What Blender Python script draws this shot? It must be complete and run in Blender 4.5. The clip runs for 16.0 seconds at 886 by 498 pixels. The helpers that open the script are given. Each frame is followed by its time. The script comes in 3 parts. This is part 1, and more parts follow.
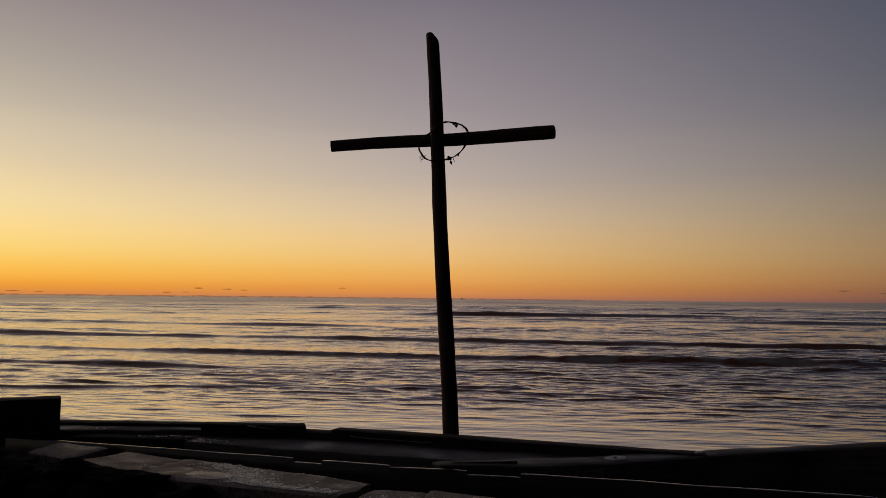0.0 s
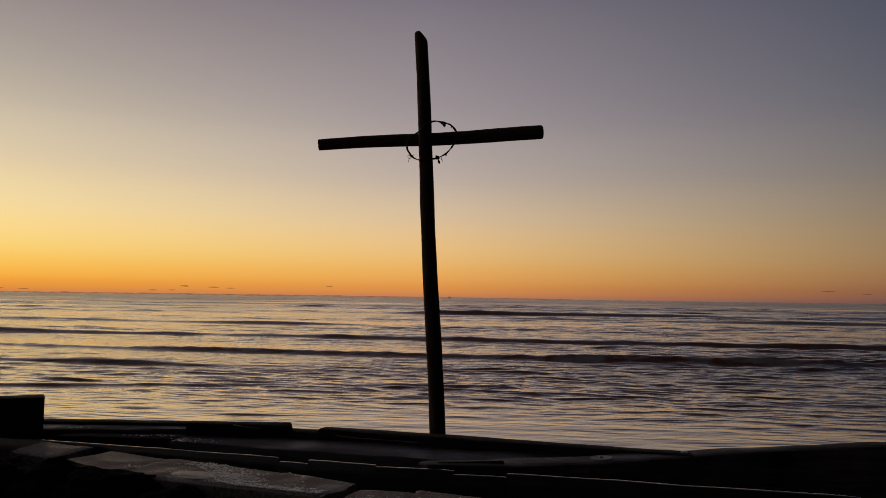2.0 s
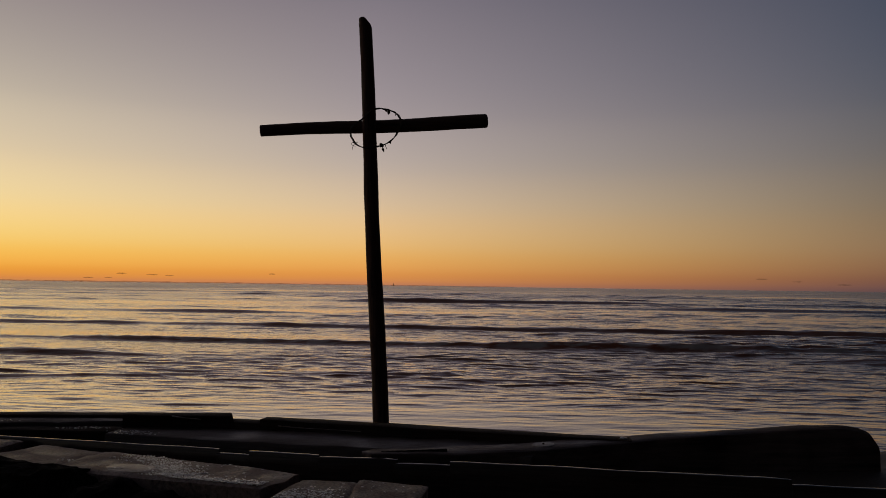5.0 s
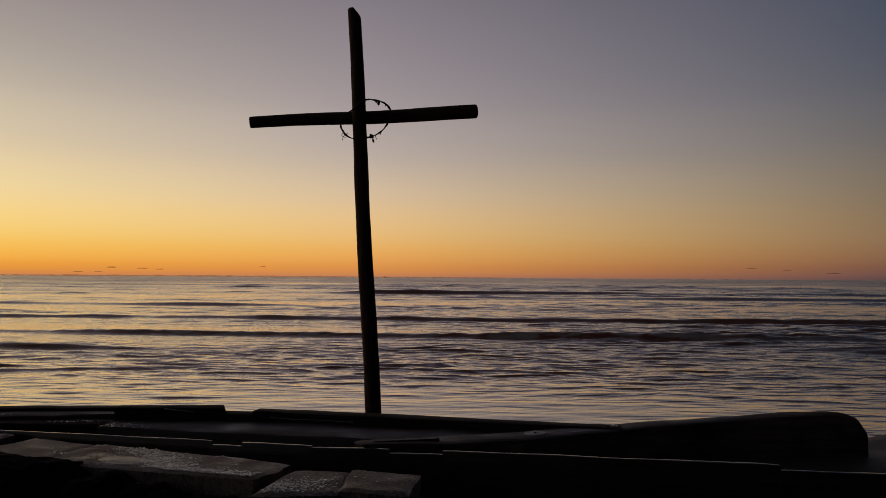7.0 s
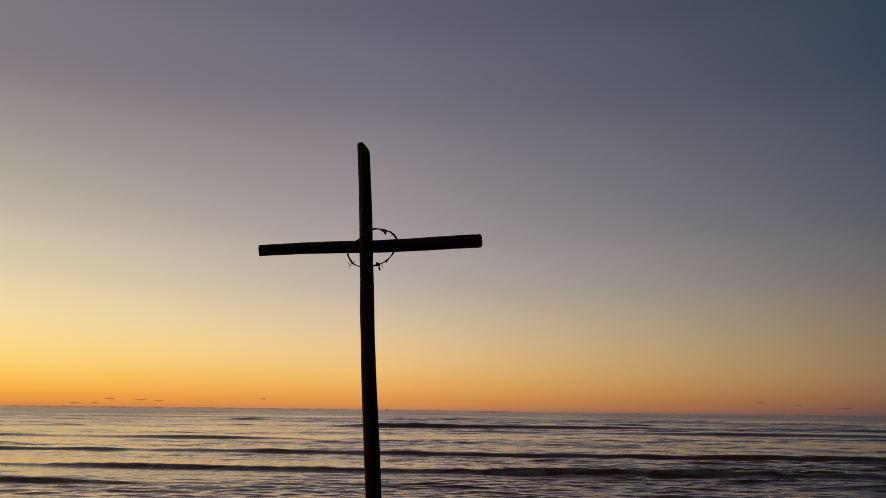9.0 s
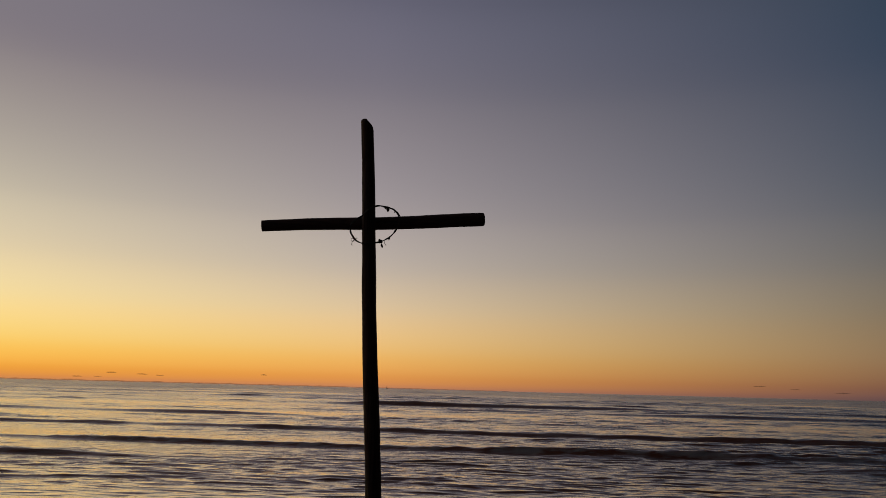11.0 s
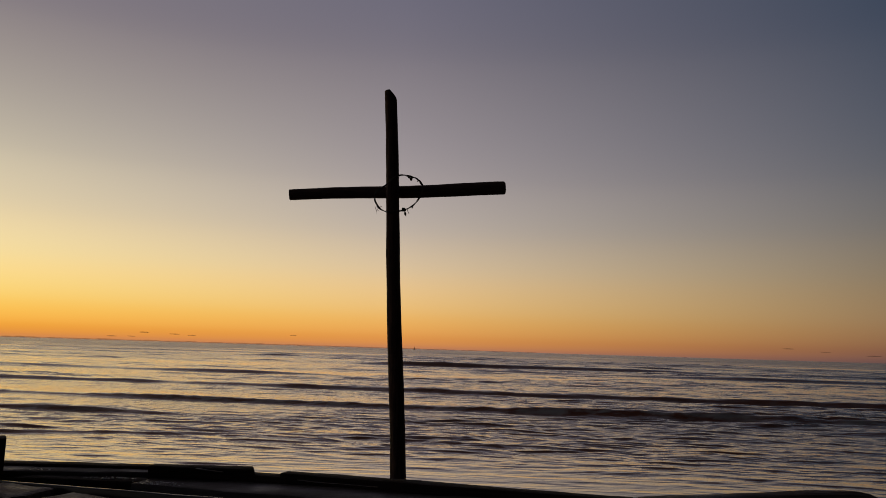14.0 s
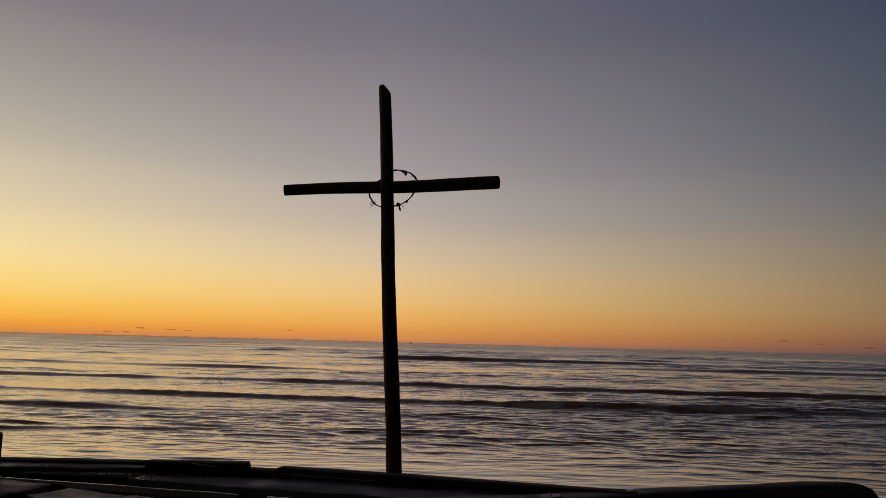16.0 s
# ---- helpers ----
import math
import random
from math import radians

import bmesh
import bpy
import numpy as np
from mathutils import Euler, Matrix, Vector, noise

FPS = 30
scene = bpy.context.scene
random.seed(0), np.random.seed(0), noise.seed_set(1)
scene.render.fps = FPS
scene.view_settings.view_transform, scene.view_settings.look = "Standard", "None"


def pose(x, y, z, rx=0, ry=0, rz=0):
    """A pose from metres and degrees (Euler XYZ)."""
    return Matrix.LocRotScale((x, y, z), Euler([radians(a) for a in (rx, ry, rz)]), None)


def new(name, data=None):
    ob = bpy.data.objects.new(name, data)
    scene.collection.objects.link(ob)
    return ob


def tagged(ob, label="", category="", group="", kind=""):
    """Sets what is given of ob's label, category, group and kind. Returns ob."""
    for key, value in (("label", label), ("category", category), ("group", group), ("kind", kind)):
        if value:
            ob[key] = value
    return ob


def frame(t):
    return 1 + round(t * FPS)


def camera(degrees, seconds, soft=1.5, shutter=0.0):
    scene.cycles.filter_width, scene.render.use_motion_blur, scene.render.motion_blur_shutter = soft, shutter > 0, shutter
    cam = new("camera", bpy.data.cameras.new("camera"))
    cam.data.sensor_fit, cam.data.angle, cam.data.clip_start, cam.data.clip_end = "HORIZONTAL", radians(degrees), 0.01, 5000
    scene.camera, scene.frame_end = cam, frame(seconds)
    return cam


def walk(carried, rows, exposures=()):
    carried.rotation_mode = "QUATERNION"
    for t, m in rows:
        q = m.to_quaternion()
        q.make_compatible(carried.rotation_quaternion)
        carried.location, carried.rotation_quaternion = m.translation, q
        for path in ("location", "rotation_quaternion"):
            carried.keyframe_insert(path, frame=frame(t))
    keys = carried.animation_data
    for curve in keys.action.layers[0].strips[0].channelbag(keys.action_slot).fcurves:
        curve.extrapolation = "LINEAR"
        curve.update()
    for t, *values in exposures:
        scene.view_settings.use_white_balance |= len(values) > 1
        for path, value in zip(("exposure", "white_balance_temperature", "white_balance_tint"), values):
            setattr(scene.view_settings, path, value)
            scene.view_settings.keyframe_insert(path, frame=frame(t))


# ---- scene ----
cam = camera(58.0, 16.0, soft=0.75, shutter=0.5)
PATH = [
    (0, pose(-0.000, 0.001, 2.400, 93.550, -0.565, 0.000)),
    (0.5, pose(-0.002, 0.002, 2.402, 93.545, -0.494, -0.063)),
    (1, pose(-0.001, 0.002, 2.403, 93.503, -0.576, -0.184)),
    (1.5, pose(0.001, 0.002, 2.404, 93.525, -0.655, -0.385)),
    (2, pose(0.002, 0.005, 2.404, 93.478, -0.784, -0.887)),
    (2.5, pose(0.002, 0.011, 2.406, 93.544, -0.732, -1.552)),
    (3, pose(0.001, 0.012, 2.409, 93.595, -0.978, -2.795)),
    (3.5, pose(0.000, 0.002, 2.409, 93.372, -0.953, -3.803)),
    (4, pose(-0.001, -0.009, 2.409, 93.108, -0.980, -4.316)),
    (4.5, pose(-0.000, 0.001, 2.408, 92.853, -0.896, -4.601)),
    (5, pose(0.002, 0.018, 2.410, 92.645, -0.767, -4.904)),
    (7.3, pose(0.004, 0.005, 2.402, 92.020, -0.344, -5.542)),
    (7.4, pose(0.002, 0.001, 2.401, 92.120, -0.414, -5.500)),
    (7.5, pose(0.001, -0.003, 2.400, 92.473, -0.485, -5.459)),
    (7.6, pose(0.000, -0.006, 2.397, 93.000, -0.387, -5.423)),
    (7.7, pose(-0.000, -0.010, 2.395, 94.150, -0.288, -5.386)),
    (7.8, pose(-0.001, -0.013, 2.393, 95.400, -0.190, -5.350)),
    (7.9, pose(-0.002, -0.016, 2.391, 96.700, -0.091, -5.314)),
    (8, pose(-0.003, -0.020, 2.388, 98.112, 0.007, -5.278)),
    (8.1, pose(-0.004, -0.023, 2.385, 99.080, 0.021, -5.266)),
    (8.2, pose(-0.005, -0.026, 2.382, 99.995, 0.036, -5.255)),
    (8.4, pose(-0.005, -0.025, 2.380, 101.100, -0.126, -5.260)),
    (8.7, pose(-0.006, -0.025, 2.378, 101.600, -0.369, -5.269)),
    (9.3, pose(-0.007, -0.024, 2.375, 101.100, -0.854, -5.287)),
    (10.3, pose(-0.010, -0.023, 2.369, 100.320, -1.663, -5.316)),
    (10.5, pose(-0.011, -0.022, 2.367, 100.199, -1.825, -5.322)),
    (11, pose(-0.011, -0.025, 2.366, 99.969, -1.466, -5.318)),
    (11.5, pose(-0.011, -0.036, 2.367, 99.770, -1.198, -5.321)),
    (12, pose(-0.011, -0.060, 2.368, 99.469, -1.170, -5.278)),
    (12.5, pose(-0.003, -0.093, 2.368, 98.462, -1.308, -5.233)),
    (13, pose(0.009, -0.124, 2.372, 97.700, -1.255, -3.872)),
    (13.5, pose(0.013, -0.153, 2.378, 97.333, -1.391, -3.487)),
    (14, pose(0.010, -0.181, 2.381, 97.180, -1.732, -3.389)),
    (14.5, pose(0.010, -0.193, 2.385, 97.107, -1.743, -3.474)),
    (15, pose(0.014, -0.190, 2.387, 97.130, -1.730, -3.356)),
    (15.5, pose(0.015, -0.187, 2.387, 96.951, -1.581, -3.414)),
    (16, pose(0.017, -0.197, 2.384, 96.755, -1.426, -3.645)),
]
walk(cam, PATH, [(0, -0.03, 6420, 11), (5, -0.06, 6400, 11), (7.5, -0.04, 6400, 10), (8.2, 0.03, 6400, 7), (12, 0.02, 6400, 6.5), (16, 0.0, 6380, 7)])


# ---- world: dusk sky, the sun just under the horizon ahead and to the left ----
def lin(r, g, b):
    """Linear colour from 0..255 display values."""
    return tuple(((c / 255 + 0.055) / 1.055) ** 2.4 if c > 10 else c / 255 / 12.92 for c in (r, g, b)) + (1.0,)


# display colours by height over the horizon in degrees, at four bearings from the afterglow
HEIGHTS = (0.0, 0.25, 1.0, 2.5, 5.0, 8.0, 12.0, 20.0, 27.0, 50.0, 90.0)
GLOW = ((205, 138, 88), (226, 144, 66), (249, 174, 66), (255, 207, 106), (252, 221, 152), (233, 210, 167), (199, 185, 163), (143, 132, 133), (121, 114, 121), (80, 73, 74), (42, 40, 45))
SIDE = ((186, 125, 94), (210, 136, 80), (229, 157, 80), (236, 184, 110), (226, 193, 148), (196, 178, 161), (167, 155, 154), (129, 121, 129), (101, 98, 114), (67, 62, 67), (41, 40, 45))
WIDE = ((104, 82, 76), (120, 88, 74), (145, 104, 72), (160, 127, 88), (150, 130, 105), (130, 122, 114), (104, 106, 112), (74, 84, 98), (60, 71, 87), (45, 48, 57), (40, 40, 46))
BACK = ((6, 5, 6), (6, 5, 6), (6, 5, 6), (7, 6, 7), (8, 7, 8), (9, 8, 9), (10, 9, 10), (13, 12, 14), (15, 14, 16), (24, 23, 27), (39, 38, 44))

world = bpy.data.worlds.new("dusk")
scene.world = world
world.use_nodes = True
wn, wl = world.node_tree.nodes, world.node_tree.links
wn.clear()


def wmath(op, a, b=None, clamp=False):
    n = wn.new("ShaderNodeMath")
    n.operation, n.use_clamp = op, clamp
    for i, v in enumerate((a, b)):
        if v is None:
            continue
        if isinstance(v, (int, float)):
            n.inputs[i].default_value = v
        else:
            wl.new(v, n.inputs[i])
    return n.outputs[0]


coord = wn.new("ShaderNodeTexCoord")
unit = wn.new("ShaderNodeVectorMath")
unit.operation = "NORMALIZE"
wl.new(coord.outputs["Generated"], unit.inputs[0])
axes = wn.new("ShaderNodeSeparateXYZ")
wl.new(unit.outputs[0], axes.inputs[0])
height = wmath("DIVIDE", wmath("MAXIMUM", wmath("ARCSINE", axes.outputs[2]), 0.0), math.pi / 2)
climb = wmath("POWER", height, 0.5)
bearing = wmath("ARCTAN2", axes.outputs[0], axes.outputs[1])
SUN_BEARING = radians(-40)
offset = wmath("ARCCOSINE", wmath("COSINE", wmath("SUBTRACT", bearing, SUN_BEARING)))


def sky_ramp(colours):
    n = wn.new("ShaderNodeValToRGB")
    n.color_ramp.interpolation = "CARDINAL"
    e = n.color_ramp.elements
    while len(e) < len(HEIGHTS):
        e.new(0.5)
    for el, h, c in zip(e, HEIGHTS, colours):
        el.position = (h / 90) ** 0.5
    for el, c in zip(e, colours):
        el.color = c
    wl.new(climb, n.inputs[0])
    return n.outputs[0]


def sky_mix(a, b, near, far):
    f = wmath("DIVIDE", wmath("SUBTRACT", offset, radians(near)), radians(far - near), True)
    n = wn.new("ShaderNodeMix")
    n.data_type = "RGBA"
    wl.new(f, n.inputs[0])
    wl.new(a, n.inputs[6])
    wl.new(b, n.inputs[7])
    return n.outputs[2]


glow, side, wide, dark = ([lin(*c) for c in row] for row in (GLOW, SIDE, WIDE, BACK))
# the fall from the side to the wide bearing goes on at the same rate, on to 76 degrees
rim = [tuple(max(0.72 * b, a + (b - a) * 36 / 29) for a, b in zip(p[:3], q[:3])) + (1.0,) for p, q in zip(side, wide)]
sky = sky_mix(sky_mix(sky_mix(sky_ramp(glow), sky_ramp(side), 11, 40), sky_ramp(rim), 40, 76), sky_ramp(dark), 76, 130)
back = wn.new("ShaderNodeBackground")
back.inputs[1].default_value = 1.0
wl.new(sky, back.inputs[0])
wout = wn.new("ShaderNodeOutputWorld")
wl.new(back.outputs[0], wout.inputs[0])


# ---- materials ----
def material(name, rough=0.6, metal=0.0):
    m = bpy.data.materials.new(name)
    m.use_nodes = True
    b = m.node_tree.nodes["Principled BSDF"]
    b.inputs["Roughness"].default_value = rough
    b.inputs["Metallic"].default_value = metal
    return m, m.node_tree.nodes, m.node_tree.links, b


def surface(name, dark, light, scale=(1, 1, 1), grain=20.0, stain=2.0, rough=(0.4, 0.8), bump=0.3, space="Object", vary=0.15, depth=0.01, spec=0.5, loose=False):
    """Two scales of colour noise, uneven gloss and relief."""
    m, n, l, b = material(name)
    b.inputs["Specular IOR Level"].default_value = spec
    tc = n.new("ShaderNodeTexCoord")
    mp = n.new("ShaderNodeMapping")
    mp.inputs["Scale"].default_value = scale
    l.new(tc.outputs[space], mp.inputs[0])
    fine, broad = n.new("ShaderNodeTexNoise"), n.new("ShaderNodeTexNoise")
    fine.inputs["Scale"].default_value, fine.inputs["Detail"].default_value, fine.inputs["Roughness"].default_value = grain, 8, 0.65
    broad.inputs["Scale"].default_value, broad.inputs["Detail"].default_value = stain, 4
    l.new(mp.outputs[0], fine.inputs["Vector"])
    l.new(tc.outputs[space], broad.inputs["Vector"])
    mixed = n.new("ShaderNodeMath")
    mixed.operation = "MULTIPLY_ADD"
    l.new(fine.outputs[0], mixed.inputs[0])
    mixed.inputs[1].default_value = 0.6
    half = n.new("ShaderNodeMath")
    half.operation = "MULTIPLY"
    l.new(broad.outputs[0], half.inputs[0])
    half.inputs[1].default_value = 0.4
    l.new(half.outputs[0], mixed.inputs[2])
    info = n.new("ShaderNodeNewGeometry" if loose else "ShaderNodeObjectInfo")
    own = n.new("ShaderNodeMath")
    own.operation = "MULTIPLY_ADD"
    l.new(info.outputs["Random Per Island" if loose else "Random"], own.inputs[0])
    own.inputs[1].default_value = vary
    l.new(mixed.outputs[0], own.inputs[2])
    ramp = n.new("ShaderNodeValToRGB")
    e = ramp.color_ramp.elements
    e[0].position, e[0].color = 0.44, (*dark, 1)
    e[1].position, e[1].color = 0.66, (*light, 1)
    l.new(own.outputs[0], ramp.inputs[0])
    l.new(ramp.outputs[0], b.inputs["Base Color"])
    gloss = n.new("ShaderNodeMapRange")
    gloss.inputs["From Min"].default_value, gloss.inputs["From Max"].default_value = 0.35, 0.65
    gloss.inputs["To Min"].default_value, gloss.inputs["To Max"].default_value = rough
    l.new(broad.outputs[0], gloss.inputs[0])
    l.new(gloss.outputs[0], b.inputs["Roughness"])
    bp = n.new("ShaderNodeBump")
    bp.inputs["Strength"].default_value, bp.inputs["Distance"].default_value = bump, depth
    l.new(fine.outputs[0], bp.inputs["Height"])
    l.new(bp.outputs[0], b.inputs["Normal"])
    return m


POLE = surface("weathered_pole_wood", (0.035, 0.018, 0.013), (0.125, 0.068, 0.047), (1, 1, 0.06), 60, 3, (0.6, 0.9), 0.6, spec=0.25)
BAR = surface("weathered_bar_wood", (0.035, 0.018, 0.013), (0.125, 0.068, 0.047), (0.06, 1, 1), 60, 3, (0.6, 0.9), 0.6, spec=0.25)
TIMBER = surface("wet_timber", (0.01, 0.007, 0.006), (0.048, 0.036, 0.03), (0.05, 1, 1), 45, 2.5, (0.05, 0.18), 0.05)
TARRED = surface("dark_weathered_timber", (0.012, 0.008, 0.006), (0.05, 0.033, 0.024), (0.05, 1, 1), 45, 2.5, (0.75, 0.95), 0.5, spec=0.2)
DECK = surface("grey_board", (0.018, 0.014, 0.012), (0.09, 0.07, 0.06), (0.05, 1, 1), 40, 3, (0.4, 0.75), 0.5)
DRIFT = surface("driftwood", (0.032, 0.022, 0.017), (0.15, 0.106, 0.086), (0.05, 1, 1), 36, 4, (0.45, 0.75), 0.5, spec=0.3)
STONE = surface("damp_concrete", (0.04, 0.027, 0.022), (0.27, 0.196, 0.165), (1, 1, 1), 60, 7, (0.35, 0.8), 0.9, spec=0.4)
# near black; the shade in the driftwood's slot is painted with it too
ROCK_AND_SLOT = surface("dark_rock_and_slot", (0.004, 0.003, 0.003), (0.016, 0.012, 0.01), (1, 1, 1), 30, 5, (0.75, 1.0), 1.0, depth=0.03, spec=0.1)
PEBBLE = surface("pebble", (0.5, 0.46, 0.44), (0.9, 0.89, 0.88), (1, 1, 1), 30, 18, (0.1, 0.3), 0.05, vary=0.3, loose=True)
SAND = surface("damp_sand", (0.035, 0.026, 0.02), (0.08, 0.062, 0.047), (1, 1, 1), 60, 0.5, (0.5, 0.9), 0.4)
VINE = surface("dry_vine", (0.03, 0.022, 0.015), (0.09, 0.065, 0.04), (1, 1, 1), 80, 10, (0.6, 0.9), 0.4)
LEAF = surface("dry_leaf", (0.03, 0.025, 0.012), (0.09, 0.06, 0.03), (1, 1, 1), 60, 12, (0.5, 0.8), 0.3)
# pale colour that paints the sky's highlights on the beam faces
GLINT = surface("pale_beam_glint", (0.16, 0.13, 0.11), (0.34, 0.29, 0.25), (0.05, 1, 1), 50, 6, (0.3, 0.5), 0.2)
PLATE = surface("pale_washer", (0.16, 0.15, 0.145), (0.3, 0.28, 0.27), (1, 1, 1), 60, 12, (0.35, 0.6), 0.3)
PALE_PATCH = surface("pale_smooth_patch", (0.15, 0.115, 0.1), (0.28, 0.222, 0.195), (1, 1, 1), 90, 14, (0.3, 0.5), 0.25)
HULL = surface("far_boat", (0.02, 0.02, 0.025), (0.06, 0.055, 0.06), (1, 1, 1), 2, 1, (0.5, 0.8), 0.1)


def water_material():
    m, n, l, b = material("sea_water", 0.06)
    b.inputs["IOR"].default_value = 1.34
    tc = n.new("ShaderNodeTexCoord")
    mp = n.new("ShaderNodeMapping")
    mp.inputs["Scale"].default_value = (0.3, 1.0, 1.0)
    mp.inputs["Rotation"].default_value = (0, 0, radians(8))
    l.new(tc.outputs["Object"], mp.inputs[0])
    rip, chop = n.new("ShaderNodeTexNoise"), n.new("ShaderNodeTexNoise")
    rip.inputs["Scale"].default_value, rip.inputs["Detail"].default_value = 5.0, 6
    chop.inputs["Scale"].default_value, chop.inputs["Detail"].default_value = 0.8, 4
    l.new(mp.outputs[0], rip.inputs["Vector"])
    l.new(mp.outputs[0], chop.inputs["Vector"])
    b1, b2 = n.new("ShaderNodeBump"), n.new("ShaderNodeBump")
    b1.inputs["Strength"].default_value, b1.inputs["Distance"].default_value = 1.0, 0.034
    b2.inputs["Strength"].default_value, b2.inputs["Distance"].default_value = 0.15, 0.16
    l.new(rip.outputs[0], b1.inputs["Height"])
    lively = n.new("ShaderNodeAttribute")
    lively.attribute_name = "chop"
    l.new(lively.outputs["Fac"], b1.inputs["Strength"])
    swell = n.new("ShaderNodeMath")
    swell.operation = "MULTIPLY"
    swell.inputs[1].default_value = 0.15
    l.new(lively.outputs["Fac"], swell.inputs[0])
    l.new(swell.outputs[0], b2.inputs["Strength"])
    l.new(chop.outputs[0], b2.inputs["Height"])
    l.new(b2.outputs[0], b1.inputs["Normal"])
    l.new(b1.outputs[0], b.inputs["Normal"])
    # an added second mirror, slightly warm, that brightens the reflection at a low angle
    boost, share, fres, blend = (n.new(k) for k in ("ShaderNodeBsdfGlossy", "ShaderNodeMath", "ShaderNodeFresnel", "ShaderNodeMixShader"))
    boost.inputs["Color"].default_value = (1.0, 0.91, 0.82, 1)
    fres.inputs["IOR"].default_value = 1.34
    share.operation = "MULTIPLY"
    share.inputs[1].default_value = 0.84
    l.new(fres.outputs[0], share.inputs[0])
    l.new(share.outputs[0], blend.inputs[0])
    l.new(b.outputs[0], blend.inputs[1])
    l.new(boost.outputs[0], blend.inputs[2])
    l.new(blend.outputs[0], n["Material Output"].inputs[0])
    l.new(b1.outputs[0], boost.inputs["Normal"])
    l.new(b1.outputs[0], fres.inputs["Normal"])
    b.inputs["Specular Tint"].default_value = (1.0, 0.56, 0.42, 1)
    # broken foam on the crests and in the wash behind them
    at = n.new("ShaderNodeAttribute")
    at.attribute_name = "foam"
    lace = n.new("ShaderNodeTexNoise")
    lace.inputs["Scale"].default_value, lace.inputs["Detail"].default_value = 2.4, 7
    l.new(mp.outputs[0], lace.inputs["Vector"])
    cut = n.new("ShaderNodeMath")
    cut.operation = "MULTIPLY"
    edge = n.new("ShaderNodeMapRange")
    edge.inputs["From Min"].default_value, edge.inputs["From Max"].default_value = 0.44, 0.6
    l.new(lace.outputs[0], edge.inputs[0])
    l.new(edge.outputs[0], cut.inputs[0])
    l.new(at.outputs["Fac"], cut.inputs[1])
    mix = n.new("ShaderNodeMix")
    mix.data_type = "RGBA"
    mix.inputs[6].default_value = (0.22, 0.075, 0.04, 1)
    mix.inputs[7].default_value = (0.45, 0.43, 0.41, 1)
    l.new(cut.outputs[0], mix.inputs[0])
    l.new(mix.outputs[2], b.inputs["Base Color"])
    # ripples too small for the mesh roughen the far water
    far = n.new("ShaderNodeAttribute")
    far.attribute_name = "ripple"
    rg = n.new("ShaderNodeMath")
    rg.operation, rg.use_clamp = "MULTIPLY_ADD", True
    l.new(cut.outputs[0], rg.inputs[0])
    rg.inputs[1].default_value = 0.6
    # wind lanes far out
    lane_map = n.new("ShaderNodeMapping")
    lane_map.inputs["Scale"].default_value = (0.012, 0.03, 1.0)
    l.new(tc.outputs["Object"], lane_map.inputs[0])
    lanes = n.new("ShaderNodeTexNoise")
    lanes.inputs["Scale"].default_value, lanes.inputs["Detail"].default_value = 1.0, 5
    lanes.inputs["Roughness"].default_value = 0.7
    l.new(lane_map.outputs[0], lanes.inputs["Vector"])
    lane = n.new("ShaderNodeMapRange")
    lane.inputs["From Min"].default_value, lane.inputs["From Max"].default_value = 0.3, 0.7
    lane.inputs["To Min"].default_value, lane.inputs["To Max"].default_value = 0.35, 1.65
    l.new(lanes.outputs[0], lane.inputs[0])
    wind = n.new("ShaderNodeMath")
    wind.operation = "MULTIPLY"
    l.new(far.outputs["Fac"], wind.inputs[0])
    l.new(lane.outputs[0], wind.inputs[1])
    l.new(wind.outputs[0], rg.inputs[2])
    l.new(rg.outputs[0], b.inputs["Roughness"])
    l.new(rg.outputs[0], boost.inputs["Roughness"])
    return m


WATER = water_material()


def cloud_material():
    m, n, l, b = material("thin_cloud", 1.0)
    b.inputs["Base Color"].default_value = (0.3, 0.22, 0.2, 1)
    clear = n.new("ShaderNodeBsdfTransparent")
    mx = n.new("ShaderNodeMixShader")
    tc = n.new("ShaderNodeTexCoord")
    ns = n.new("ShaderNodeTexNoise")
    ns.inputs["Scale"].default_value = 0.03
    l.new(tc.outputs["Object"], ns.inputs["Vector"])
    mr = n.new("ShaderNodeMapRange")
    mr.inputs["From Min"].default_value, mr.inputs["From Max"].default_value = 0.3, 0.7
    mr.inputs["To Min"].default_value, mr.inputs["To Max"].default_value = 0.1, 0.36
    l.new(ns.outputs[0], mr.inputs[0])
    l.new(mr.outputs[0], mx.inputs[0])
    l.new(clear.outputs[0], mx.inputs[1])
    l.new(b.outputs[0], mx.inputs[2])
    l.new(mx.outputs[0], n["Material Output"].inputs[0])
    return m


CLOUD = cloud_material()


# ---- builders ----
def part(name, bm, mat, parent=None, label=""):
    """One mesh object from a bmesh, under a thing or on its own."""
    me = bpy.data.meshes.new(name)
    bm.normal_update()
    bm.to_mesh(me)
    bm.free()
    me.materials.append(mat)
    ob = new(name, me)
    if parent is not None:
        ob.parent = parent
    if label:
        tagged(ob, label)
    return ob


def smooth(ob, on=True):
    for p in ob.data.polygons:
        p.use_smooth = on
    if on:
        ob.data.set_sharp_from_angle(angle=radians(32))
    return ob


